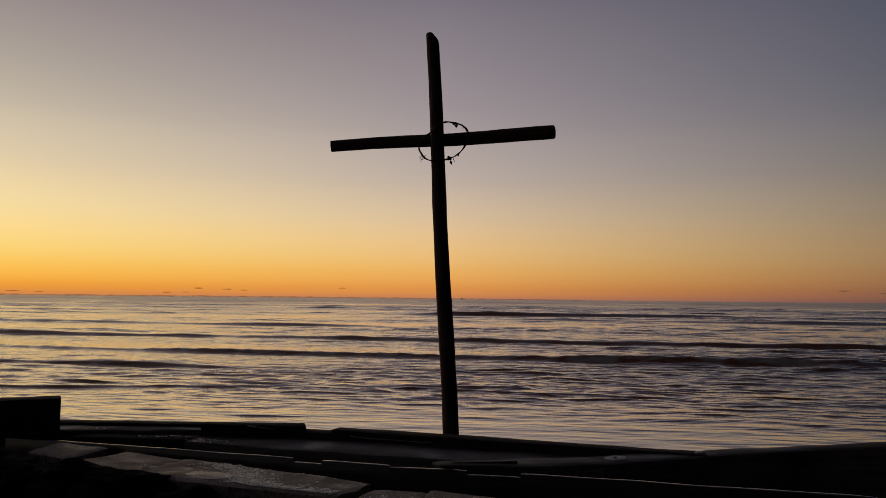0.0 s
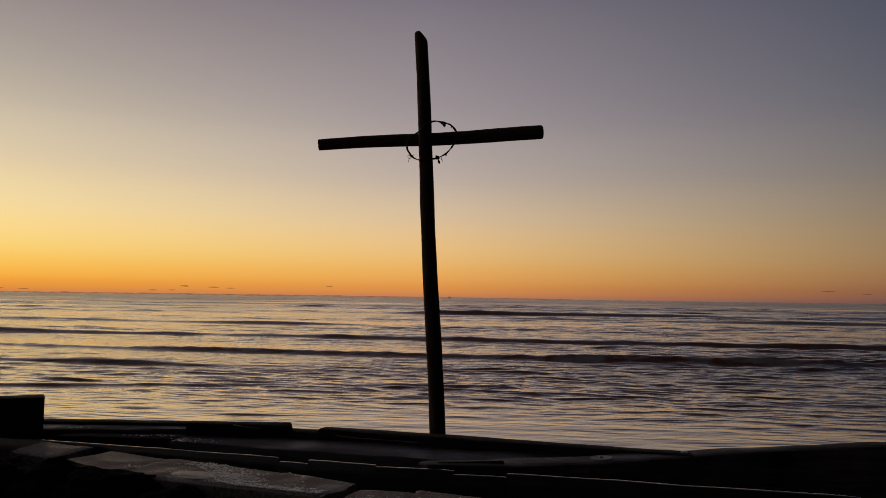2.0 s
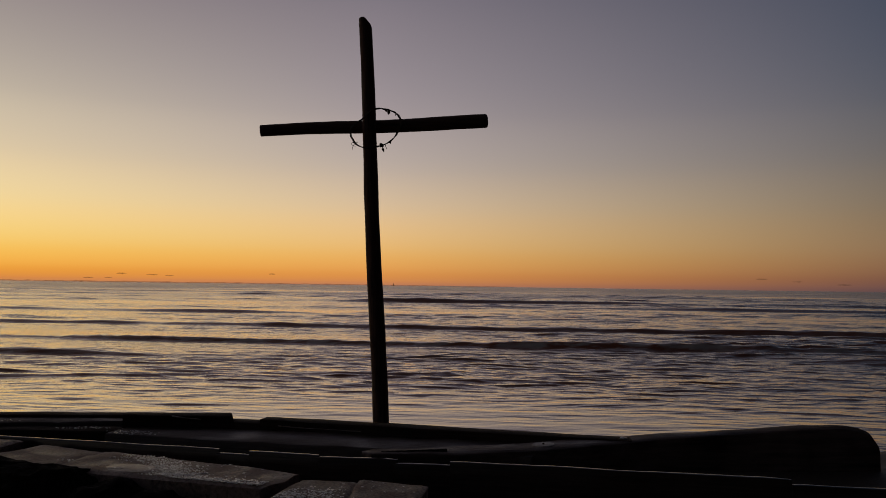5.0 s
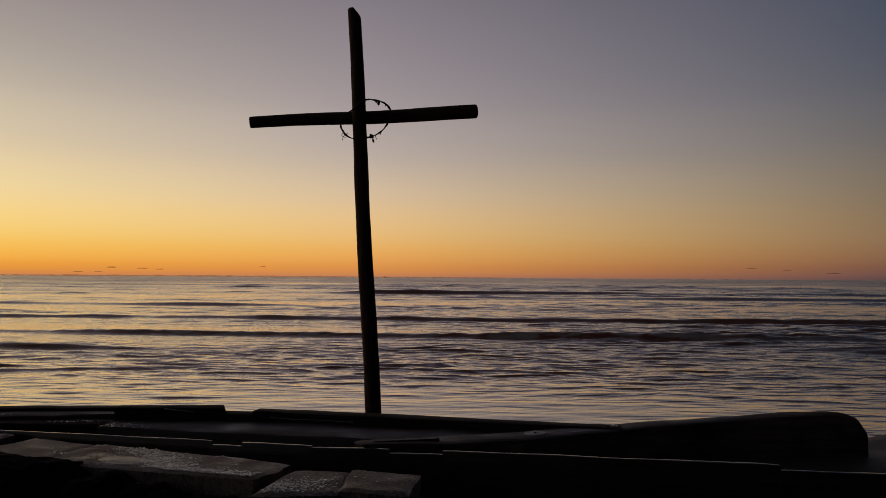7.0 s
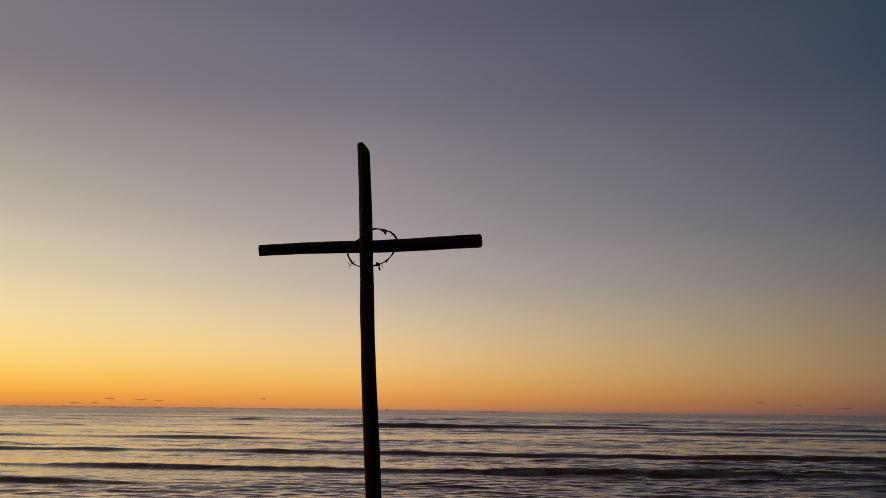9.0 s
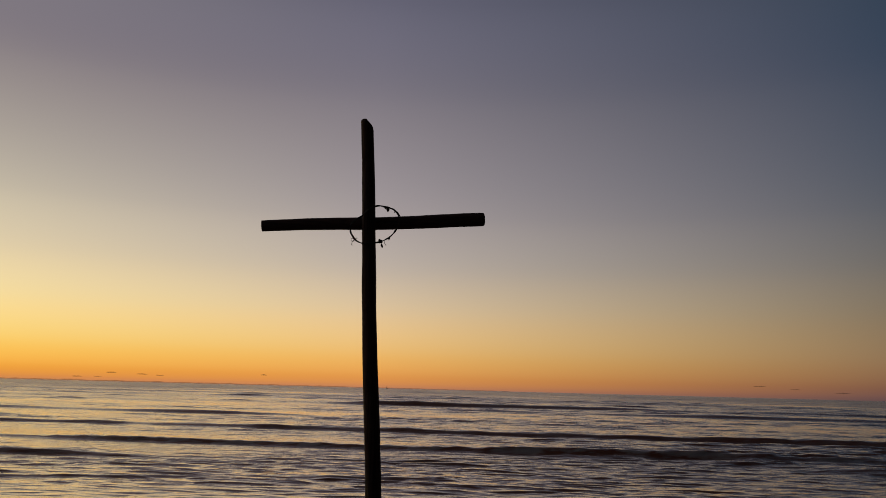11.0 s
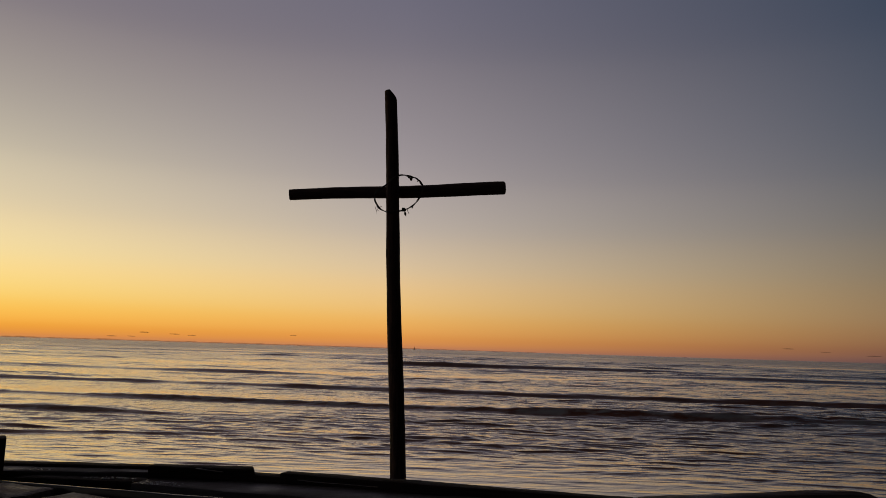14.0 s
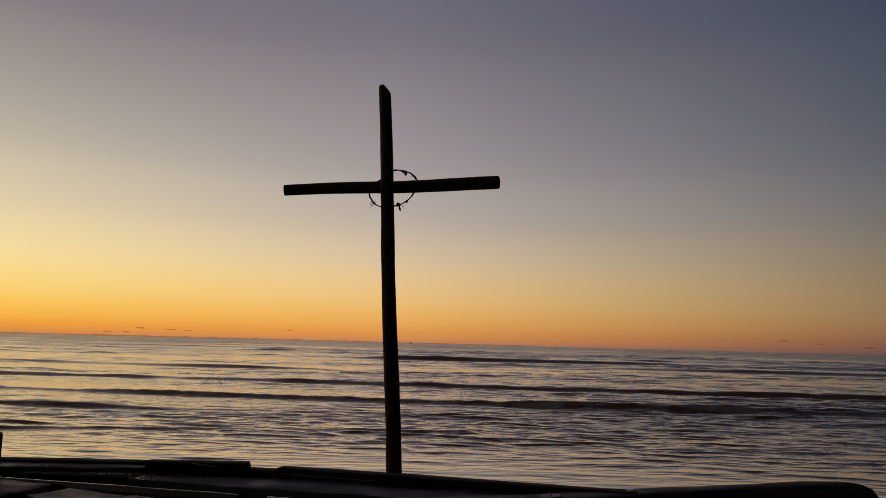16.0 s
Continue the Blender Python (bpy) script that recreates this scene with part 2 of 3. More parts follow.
def tube_mesh(points, radii, sides=14, wobble=0.0, seed=0.0, close=True):
    """A round pole along points, with its own radius at each and an uneven skin."""
    bm = bmesh.new()
    rings = []
    pts = [Vector(p) for p in points]
    for i, (p, r) in enumerate(zip(pts, radii)):
        d = (pts[min(i + 1, len(pts) - 1)] - pts[max(i - 1, 0)]).normalized()
        side = d.cross(Vector((0.0, 1.0, 0.0)))
        if side.length < 0.1:
            side = d.cross(Vector((1.0, 0.0, 0.0)))
        side.normalize()
        up = side.cross(d).normalized()
        ring = []
        for k in range(sides):
            a = 2 * math.pi * k / sides
            w = 1 + wobble * noise.noise(Vector((math.cos(a) * 1.3 + seed, math.sin(a) * 1.3, i * 0.35)))
            ring.append(bm.verts.new(p + (side * math.cos(a) + up * math.sin(a)) * r * w))
        rings.append(ring)
    for a, b in zip(rings, rings[1:]):
        for k in range(sides):
            bm.faces.new((a[k], a[(k + 1) % sides], b[(k + 1) % sides], b[k]))
    if close:
        bm.faces.new(list(reversed(rings[0])))
        bm.faces.new(rings[-1])
    bmesh.ops.recalc_face_normals(bm, faces=bm.faces)
    return bm


def timber_mesh(length, width, height, seed=0.0, wear=0.006, round_=0.012, steps=None, cut=0.0, lean=0.0):
    """A worn board from the origin along +x, its top at z = 0, with softened arrises and uneven faces."""
    bm = bmesh.new()
    steps = steps or max(6, int(length / 0.06))
    c = min(round_, width * 0.3, height * 0.3)
    w, h = width / 2, height
    section = [(-w + c, 0), (0, 0), (w - c, 0), (w - c * 0.3, -c * 0.3), (w, -c), (w, -h + c), (w - c, -h), (-w + c, -h), (-w, -h + c), (-w, -c), (-w + c * 0.3, -c * 0.3)]
    rings = []
    for i in range(steps + 1):
        u = i / steps
        x = length * u
        end = 1 - 0.015 * (1 if i in (0, steps) else 0)
        ring = []
        for k, (y, z) in enumerate(section):
            v = Vector((x * 3 + seed * 7, y * 9, z * 9 + seed))
            j = noise.noise(v) * wear + noise.noise(v * 3.1) * wear * 0.5
            e = noise.noise(Vector((y * 20, z * 20, seed + i))) * wear * 2 if i in (0, steps) else 0
            e += (cut * (0.5 - y / width) - lean * z) * u ** 40
            ring.append(bm.verts.new((x + e, y * end + j * 0.6, (z + h / 2) * end - h / 2 + j)))
        rings.append(ring)
    m = len(section)
    for a, b in zip(rings, rings[1:]):
        for k in range(m):
            bm.faces.new((a[k], a[(k + 1) % m], b[(k + 1) % m], b[k]))
    bm.faces.new(list(reversed(rings[0])))
    bm.faces.new(rings[-1])
    bmesh.ops.recalc_face_normals(bm, faces=bm.faces)
    return bm


def board(name, a, b, width, height, mat, seed, label, category, group="", wear=0.006, round_=0.012, side=0.0, cut=0.0, lean=0.0):
    """A board whose top centreline runs from a to b. side shifts it across its length."""
    a, b = Vector(a), Vector(b)
    d = b - a
    ob = part(name, timber_mesh(d.length, width, height, seed, wear, round_, None, cut, lean), mat)
    turn = math.atan2(d.y, d.x)
    ob.matrix_world = Matrix.Translation(a) @ Matrix.Rotation(turn, 4, "Z") @ Matrix.Rotation(-math.asin(d.z / d.length), 4, "Y") @ Matrix.Translation((0, side, 0))
    smooth(ob)
    return tagged(ob, label, category, group)


def lump(name, mat, at, size, seed, label="", category="", rough=0.35, detail=4, group=""):
    bm = bmesh.new()
    bmesh.ops.create_icosphere(bm, subdivisions=detail, radius=1)
    for v in bm.verts:
        k = 1 + rough * noise.noise(v.co * 1.4 + Vector((seed, 0, 0))) + rough * 0.5 * noise.noise(v.co * 3.7 + Vector((0, seed, 0))) + rough * 0.35 * noise.noise(v.co * 9 + Vector((0, 0, seed)))
        v.co = Vector((v.co.x * size[0], v.co.y * size[1], v.co.z * size[2])) * k
    ob = part(name, bm, mat)
    ob.location = at
    return tagged(ob, label, category, group)


# ---- ground and sea ----
def sheet(name, xs, ys, zs, mat):
    """A grid mesh from 2D arrays."""
    rows, cols = xs.shape
    co = np.stack([xs, ys, zs], -1).reshape(-1, 3)
    idx = np.arange(rows * cols).reshape(rows, cols)
    quads = np.stack([idx[:-1, :-1], idx[:-1, 1:], idx[1:, 1:], idx[1:, :-1]], -1).reshape(-1, 4)
    me = bpy.data.meshes.new(name)
    me.vertices.add(len(co))
    me.vertices.foreach_set("co", co.ravel().astype(np.float32))
    me.loops.add(quads.size)
    me.loops.foreach_set("vertex_index", quads.ravel().astype(np.int32))
    me.polygons.add(len(quads))
    me.polygons.foreach_set("loop_start", (np.arange(len(quads)) * 4).astype(np.int32))
    me.polygons.foreach_set("use_smooth", np.ones(len(quads), dtype=bool))
    me.update(calc_edges=True)
    me.materials.append(mat)
    return new(name, me)


rng = np.random.default_rng(7)

# beach: low in front of the deck, falling to the water behind it, rising to an added, unseen bank behind the viewer
gx = np.concatenate([-np.geomspace(4800, 8, 40), np.linspace(-7.5, 7.5, 120), np.geomspace(8, 4800, 40)])
gy = np.concatenate([-np.geomspace(4800, 6, 50), np.linspace(-5.5, 14, 150), [18, 26, 40]])
GX, GY = np.meshgrid(gx, gy)
GZ = np.interp(GY, [-4800, -60, -25, -8, 0, 2.6, 3.5, 5.2, 5.6, 7.5, 9.5, 14, 40], [9, 9, 7, 1.9, 0.95, 1.15, 1.33, 1.33, 1.0, 0.45, 0.0, -0.6, -3])
near = np.exp(-(GX / 60) ** 2 - (GY / 40) ** 2)
for k in range(24):
    a, wl_ = rng.uniform(0, math.pi), rng.uniform(0.35, 3.0)
    GZ = GZ + near * 0.006 * wl_ * np.sin((GX * math.cos(a) + GY * math.sin(a)) * 2 * math.pi / wl_ + rng.uniform(0, 6.28))
ground = tagged(sheet("ground", GX, GY, GZ, SAND), "damp brown sand beach falling to the water", "beach", kind="structure")

# sea: rows packed near the shore, one sheet to the horizon
FAN = 560
r = np.concatenate([np.geomspace(8, 40, 860, endpoint=False), np.geomspace(40, 250, 540, endpoint=False), np.geomspace(250, 4900, 130)])
az = np.concatenate([np.linspace(-180, -40, 40, endpoint=False), np.linspace(-40, 42, FAN), np.linspace(42, 180, 41)[1:]])
RR, AZ = np.meshgrid(r, np.radians(az), indexing="ij")
SX, SY = RR * np.sin(AZ), RR * np.cos(AZ)
SZ = np.zeros_like(SX)
step = np.gradient(r)[:, None] * np.ones_like(SX)
span = RR * radians(82 / FAN)
# fine ripples, stronger in the wash inside the breakers
rough_zone = np.interp(RR, [8, 15, 22], [0.15, 0.25, 0.8]) + 0.9 * np.exp(-((SY + 0.1 * SX - 24.5) / 3.5) ** 2)
for k in range(44):
    lam = 0.26 * (1.6 / 0.26) ** rng.random()
    a = radians(rng.normal(9, 18))
    kx, ky = math.sin(a) * 2 * math.pi / lam, math.cos(a) * 2 * math.pi / lam
    keep = np.clip((lam / np.maximum(step, span * abs(math.sin(a))) - 2.5) / 3, 0, 1)
    bend = 0.9 * np.sin(SX * 0.31 + k) + 0.7 * np.sin(SX * 0.13 + SY * 0.05 + 2 * k)
    ph = kx * SX + ky * SY + bend + rng.uniform(0, 6.28)
    patch = np.clip(np.sin(SX * 0.11 * (1 + k % 3) + SY * 0.07 * (1 + k % 4) + k * 1.7) + 0.35, 0, 2)
    SZ += keep * 0.017 * rough_zone * lam / (2 * math.pi) * patch * np.sin(ph + 0.7 * np.sin(ph))


def wavelets(count, near_r, far_r, tall, thin, long_):
    """Short crests with a steep face towards the beach and smooth water between them; they grow with the distance out."""
    global SZ
    crest = np.zeros_like(SZ)
    for k in range(count):
        r0 = near_r * (far_r / near_r) ** rng.random()
        a0 = radians(rng.uniform(-40, 42))
        x0, y0 = r0 * math.sin(a0), r0 * math.cos(a0)
        a = radians(rng.normal(9, 9))
        grow = r0 / 15
        gap = (0.0019 if r0 < 40 else 0.0034) * r0
        calm = float(np.interp(r0, [10, 20, 40], [15, 11, 5]))
        f = max(thin * grow ** 0.55, 1.4 * gap) * rng.uniform(0.8, 1.3)
        ln = long_ * grow ** 0.8 * rng.uniform(0.5, 1.6)
        # gusts: lively and calm patches of a few metres
        gust = 0.62 + 0.38 * math.sin(x0 * 0.21 / grow ** 0.7 + 1.3 * math.sin(y0 * 0.33)) + 0.3 * math.sin(x0 * 0.07 - y0 * 0.19)
        h = min(0.025 + 0.0009 * r0, tall * f) * max(0.1, gust) * math.exp(rng.normal(0, 0.3))
        bow = rng.normal(0, 0.06) / ln
        reach_r = 1.6 * calm * f + 2.2 * ln * abs(math.sin(a + a0)) + 0.3 * ln
        i0, i1 = np.searchsorted(r, (r0 - reach_r, r0 + reach_r * 1.3))
        wide = 2.2 * ln / r0 / radians(82 / FAN)
        mid_j = 40 + (math.degrees(a0) + 40) / 82 * FAN
        j0, j1 = max(40, int(mid_j - wide)), min(40 + FAN, int(mid_j + wide) + 2)
        if i1 - i0 < 3 or j1 - j0 < 3:
            continue
        dx, dy = SX[i0:i1, j0:j1] - x0, SY[i0:i1, j0:j1] - y0
        t = dx * math.cos(a) - dy * math.sin(a)
        q = dx * math.sin(a) + dy * math.cos(a) + bow * t * t + 0.12 * f * np.sin(t * 5 / ln + k)
        one = h * np.exp(-(t / ln) ** 2) * np.where(q < 0, np.maximum(0, 1 + q / f), np.exp(-(q / (calm * f)) ** 2))
        np.maximum(crest[i0:i1, j0:j1], one, out=crest[i0:i1, j0:j1])
    SZ = SZ + crest


wavelets(6000, 9.5, 60, 0.43, 0.045, 0.85)
wavelets(7500, 30, 245, 0.5, 0.12, 0.75)
wavelets(4600, 17, 33, 0.23, 0.035, 0.3)
wavelets(1500, 10, 21, 0.6, 0.065, 0.75)
foam = np.zeros_like(SX)


def breaker(dist, slope, tall, front, rear, seed, spill, left=-1e9, right=1e9, broken=0.2):
    """A rolling crest at that distance, nearer to the right, with a steep face towards the beach. broken: how far it falls into separate humps."""
    global SZ, foam
    line = dist - slope * SX + 0.03 * dist * np.sin(SX * 2.2 / dist + seed) + 0.25 * np.sin(SX * 0.21 + seed * 2)
    s = SY - line
    w = 4 / dist
    along = 0.8 - broken * 0.5 + broken * (0.62 * np.sin(SX * w + seed * 3) + 0.4 * np.sin(SX * w * 2.7 + seed) + 0.22 * np.sin(SX * w * 6.1 + 2 * seed)) + 0.03 * np.sin(SX * 1.3 + seed)
    ragged = np.sin(SX * 4.1 + 2 * seed) * np.sin(SX * 1.7 + seed) + 0.7 * np.sin(SX * 7.3 + 1.5 * np.sin(SX * 2.3))
    along = along + 0.05 * spill * ragged
    fade = 1 / (1 + np.exp(-(SX - left) / 2.5)) / (1 + np.exp((SX - right) / 2.5))
    hgt = tall * np.clip(along, 0.02, 1.25) * fade
    SZ = SZ + hgt * np.where(s < 0, np.exp(-(s / front) ** 2), np.exp(-(s / rear) ** 2))
    SZ = SZ - 0.25 * hgt * np.exp(-((s + 2.2 * front) / (1.5 * front)) ** 2)
    foam = np.maximum(foam, spill * fade * np.clip(along, 0, 1) * np.exp(-((s + 0.2) / (front * 0.9)) ** 2))


breaker(114, 0.12, 0.5, 0.9, 6.0, 0.4, 0.0, left=-4, broken=0.45)
breaker(104, 0.12, 0.26, 0.8, 6.0, 3.9, 0.0, right=4, broken=0.9)
breaker(92, 0.15, 0.28, 0.8, 5.0, 2.1, 0.0, left=8, broken=0.7)
breaker(66, 0.10, 0.22, 0.5, 5.0, 3.3, 0.0, broken=1.0)
breaker(43, 0.18, 0.27, 0.34, 4.5, 1.9, 0.2, broken=0.27)
breaker(33, 0.2, 0.22, 0.28, 3.0, 4.4, 1.0, broken=0.33)
breaker(26.5, 0.16, 0.13, 0.18, 1.8, 5.6, 0.5, broken=0.8)
breaker(20.5, 0.05, 0.05, 0.13, 1.6, 0.9, 0.0, broken=0.9)
wash = np.exp(-((SY + 0.12 * SX - 28) / 4.5) ** 2) * 0.28
foam = np.clip(np.maximum(foam, wash), 0, 1)
sea = sheet("sea", SX, SY, SZ, WATER)
att = sea.data.attributes.new("foam", "FLOAT", "POINT")
att.data.foreach_set("value", foam.ravel().astype(np.float32))
att = sea.data.attributes.new("chop", "FLOAT", "POINT")
att.data.foreach_set("value", np.interp(RR, [8, 14, 22, 40], [0.06, 0.1, 0.7, 1.0]).ravel().astype(np.float32))
att = sea.data.attributes.new("ripple", "FLOAT", "POINT")
att.data.foreach_set("value", np.interp(RR, [8, 30, 70, 160, 500], [0.07, 0.08, 0.13, 0.23, 0.37]).ravel().astype(np.float32))
tagged(sea, "dusk sea with low rolling breakers reflecting orange sky", "sea", kind="structure")


# ---- the wooden cross ----
cross = tagged(new("wooden_cross"), "tall dark weathered wooden cross of round poles behind a plank edge", "cross")
cross.location = (0.057, 5.0, 1.33)
N = 40
base_x, top_x, base_z, top_z = 0.068, -0.086, 1.33, 4.085
pts, rad = [], []
for i in range(N + 1):
    u = i / N
    z = base_z + (top_z - base_z) * u
    pts.append((base_x + (top_x - base_x) * u + 0.004 * math.sin(u * 9) - 0.057, 0.004 * math.sin(u * 7), z - base_z))
    rad.append(0.0515 - 0.0115 * u)
bm = tube_mesh(pts, rad, 18, 0.05, 3.0)
# the saw cut at the top slopes down to the right
for v in bm.verts:
    if v.co.z > top_z - base_z - 0.2:
        x = v.co.x - (top_x - 0.057)
        limit = top_z - base_z + 0.005 - 0.05 * max(0.0, (x + 0.012) / 0.05)
        limit -= 0.012 * max(0.0, (-x - 0.022) / 0.018)
        v.co.z = min(v.co.z, limit)
smooth(part("upright", bm, POLE, cross))
pts, rad = [], []
ends = {0.0: 0.003, 0.002: 0.0008, 0.991: 0.0005, 0.997: 0.004, 1.0: 0.011}
for u in sorted([k / 30 for k in range(1, 30)] + list(ends)):
    pts.append((-0.727 + 1.435 * u - 0.057, 0.075, 3.405 - 0.039 + 0.104 * u - 1.33 + 0.004 * math.sin(u * 8)))
    rad.append(0.0362 + 0.0095 * u - ends.get(u, 0.0))
smooth(part("crossbar", tube_mesh(pts, rad, 22, 0.04, 8.0), BAR, cross))


def leaf_mesh(length, width, curl=0.25):
    bm = bmesh.new()
    rows = []
    for i in range(6):
        u = i / 5
        w = width * math.sin(math.pi * min(0.97, 0.06 + u * 0.92)) ** 0.8
        z = curl * length * (u - u * u)
        rows.append([bm.verts.new((-w / 2, z + 0.1 * w, -length * u)), bm.verts.new((0, z, -length * u)), bm.verts.new((w / 2, z + 0.1 * w, -length * u))])
    for a, b in zip(rows, rows[1:]):
        for k in range(2):
            bm.faces.new((a[k], a[k + 1], b[k + 1], b[k]))
    bmesh.ops.solidify(bm, geom=bm.faces[:], thickness=0.0012)
    return bm


wreath = tagged(new("vine_wreath"), "thin bare vine wreath with a few dry leaves on the cross", "wreath")
wreath.location = (-0.006, 4.944, 3.381)
pts = []
for i in range(65):
    a = 2 * math.pi * i / 64
    rx, rz = 0.155, 0.117 if a < math.pi else 0.121
    bulge = 1 + 0.06 * math.cos(2 * (a - 0.75)) + 0.02 * math.sin(5 * a) - 0.14 * math.exp(-((a - 2.4) / 0.45) ** 2)
    pts.append((rx * bulge * math.cos(a), 0.004 * math.sin(3 * a), rz * bulge * math.sin(a) + 0.02 * math.cos(a)))
smooth(part("ring", tube_mesh(pts, [0.0045 + 0.0014 * math.sin(i * 1.3) for i in range(65)], 8, 0.2, 1.0, False), VINE, wreath))
pts = [(p[0] * 0.985 + 0.004 * math.sin(i * 0.9), p[1] - 0.006, p[2] * 0.985 + 0.005 * math.cos(i * 0.8)) for i, p in enumerate(pts)][4:50]
smooth(part("strand", tube_mesh(pts, [0.0028] * len(pts), 6, 0.2, 2.0), VINE, wreath))
for x, z, s, w, turn, tip in ((0.084, 0.112, 0.028, 0.024, 10, 0), (0.056, 0.118, 0.022, 0.012, -35, 0), (0.128, 0.098, 0.022, 0.010, 20, 0), (0.04, -0.098, 0.03, 0.032, 40, 0), (0.03, -0.1, 0.026, 0.024, -50, 0), (0.044, -0.12, 0.03, 0.014, -20, 0), (0.052, -0.112, 0.03, 0.01, 55, 0), (0.096, -0.072, 0.026, 0.013, 5, 0)):
    lf = part("leaf", leaf_mesh(s, w), LEAF, wreath)
    lf.matrix_basis = pose(x, -0.004, z, 12, turn, 30 + turn)
for k, run in enumerate((((-0.108, -0.09), (-0.125, -0.1), (-0.138, -0.116), (-0.142, -0.134), (-0.137, -0.14)), ((-0.125, -0.1), (-0.142, -0.094), (-0.148, -0.104), (-0.14, -0.115), (-0.122, -0.118)), ((0.06, -0.1), (0.064, -0.116), (0.072, -0.13)))):
    smooth(part("twig", tube_mesh([(x, 0.0, z) for x, z in run], [0.0022 - 0.0003 * i for i in range(len(run))], 6), VINE, wreath))

# ---- the timber edge of the beach ----
EDGE = "timbers of the beach edge"
board("rear_beam", (-2.72, 5.425, 1.556), (-1.525, 5.36, 1.563), 0.12, 0.02, TARRED, 1, "low dark timber lying at the back of a grey board", "beam", EDGE, wear=0.004)
board("rear_beam", (-1.5, 5.11, 1.602), (-0.875, 5.06, 1.61), 0.12, 0.1, TARRED, 6, "dark weathered timber beam with a slanting sawn end", "beam", EDGE, cut=0.035, lean=0.3)
board("rear_beam", (-0.655, 5.012, 1.592), (1.43, 4.36, 1.582), 0.12, 0.15, TARRED, 2, "long dark weathered timber beam in front of the cross", "beam", EDGE, wear=0.003, round_=0.006)
board("rear_beam", (-0.98, 5.09, 1.574), (-0.5, 4.98, 1.571), 0.11, 0.22, TARRED, 3, "short low dark timber between two longer beams", "beam", EDGE)
board("rear_beam", (-2.3, 5.085, 1.52), (-1.52, 5.075, 1.52), 0.13, 0.17, TARRED, 7, "low dark timber strewn with gravel under a grey board", "beam", EDGE)
board("deck_board", (-3.2, 5.22, 1.543), (-1.52, 5.367, 1.543), 0.34, 0.2, DECK, 4, "grey weathered board under a dark beam", "board", EDGE)
board("deck_board", (-1.49, 5.012, 1.530), (0.88, 4.31, 1.535), 0.34, 0.1, DECK, 5, "wide grey weathered board with a worn face", "board", EDGE)
# pale strips on the beams' faces: the sky's highlight there is put into their colour
board("splinter", (-1.206, 5.025, 1.602), (-1.03, 5.012, 1.585), 0.016, 0.006, GLINT, 8, "short pale strip painting a highlight on the face of a beam", "splinter", EDGE, wear=0.003, round_=0.003)
board("splinter", (-0.56, 4.922, 1.561), (-0.06, 4.766, 1.553), 0.014, 0.004, GLINT, 9, "long pale strip painting a highlight along the face of a beam", "splinter", EDGE, wear=0.006, round_=0.003)

PLANKS = (
    (-2.6, 4.82, -0.79, 4.293, 1.55, 0.022),
    (-0.80, 4.297, -0.61, 4.24, 1.528, 0.034),
    (-0.622, 4.213, -0.264, 4.103, 1.555, 0.034),
    (-0.26, 4.079, 0.128, 4.012, 1.552, 0.034),
    (0.11, 4.0, 0.395, 3.945, 1.535, 0.034),
    (0.384, 3.937, 1.90, 3.535, 1.555, 0.034),
    (1.91, 3.54, 3.2, 3.20, 1.53, 0.034),
)
for i, (x0, y0, x1, y1, z, w) in enumerate(PLANKS):
    board("edge_plank", (x0, y0, z), (x1, y1, z), w, 0.3, TIMBER, 10 + i, "dark wet plank set on edge in the sand", "plank", "planks set on edge", wear=0.003, round_=0.007, side=0.014)

# squared block standing on the boards
bm = timber_mesh(1.4, 0.2, 0.225, 31, 0.006, 0.008)
blk = smooth(part("timber_block", bm, TARRED))
blk.matrix_world = Matrix.Translation((-2.41, 5.10, 1.758)) @ Matrix.Rotation(radians(180 + 28), 4, "Z") @ Matrix.Rotation(radians(-0.2), 4, "Y")
tagged(blk, "thick squared dark timber block on grey boards", "timber")

# heavy driftwood timber, thin and slotted at one end, thick and rounded at the other
big = tagged(new("driftwood_timber"), "heavy dark driftwood timber with a slotted tapering end", "timber")
big.location = (0.0, 4.0, 1.55)


def lie(x, y, z):
    """Where a point of the timber lies: it slants away from the planks towards its thick end."""
    k = 1.04 + 0.04 * min(1.0, max(0.0, x / 1.3))
    return Vector((x * k, y * k - 4.0, 2.4 + (z - 2.4) * k - 1.55))


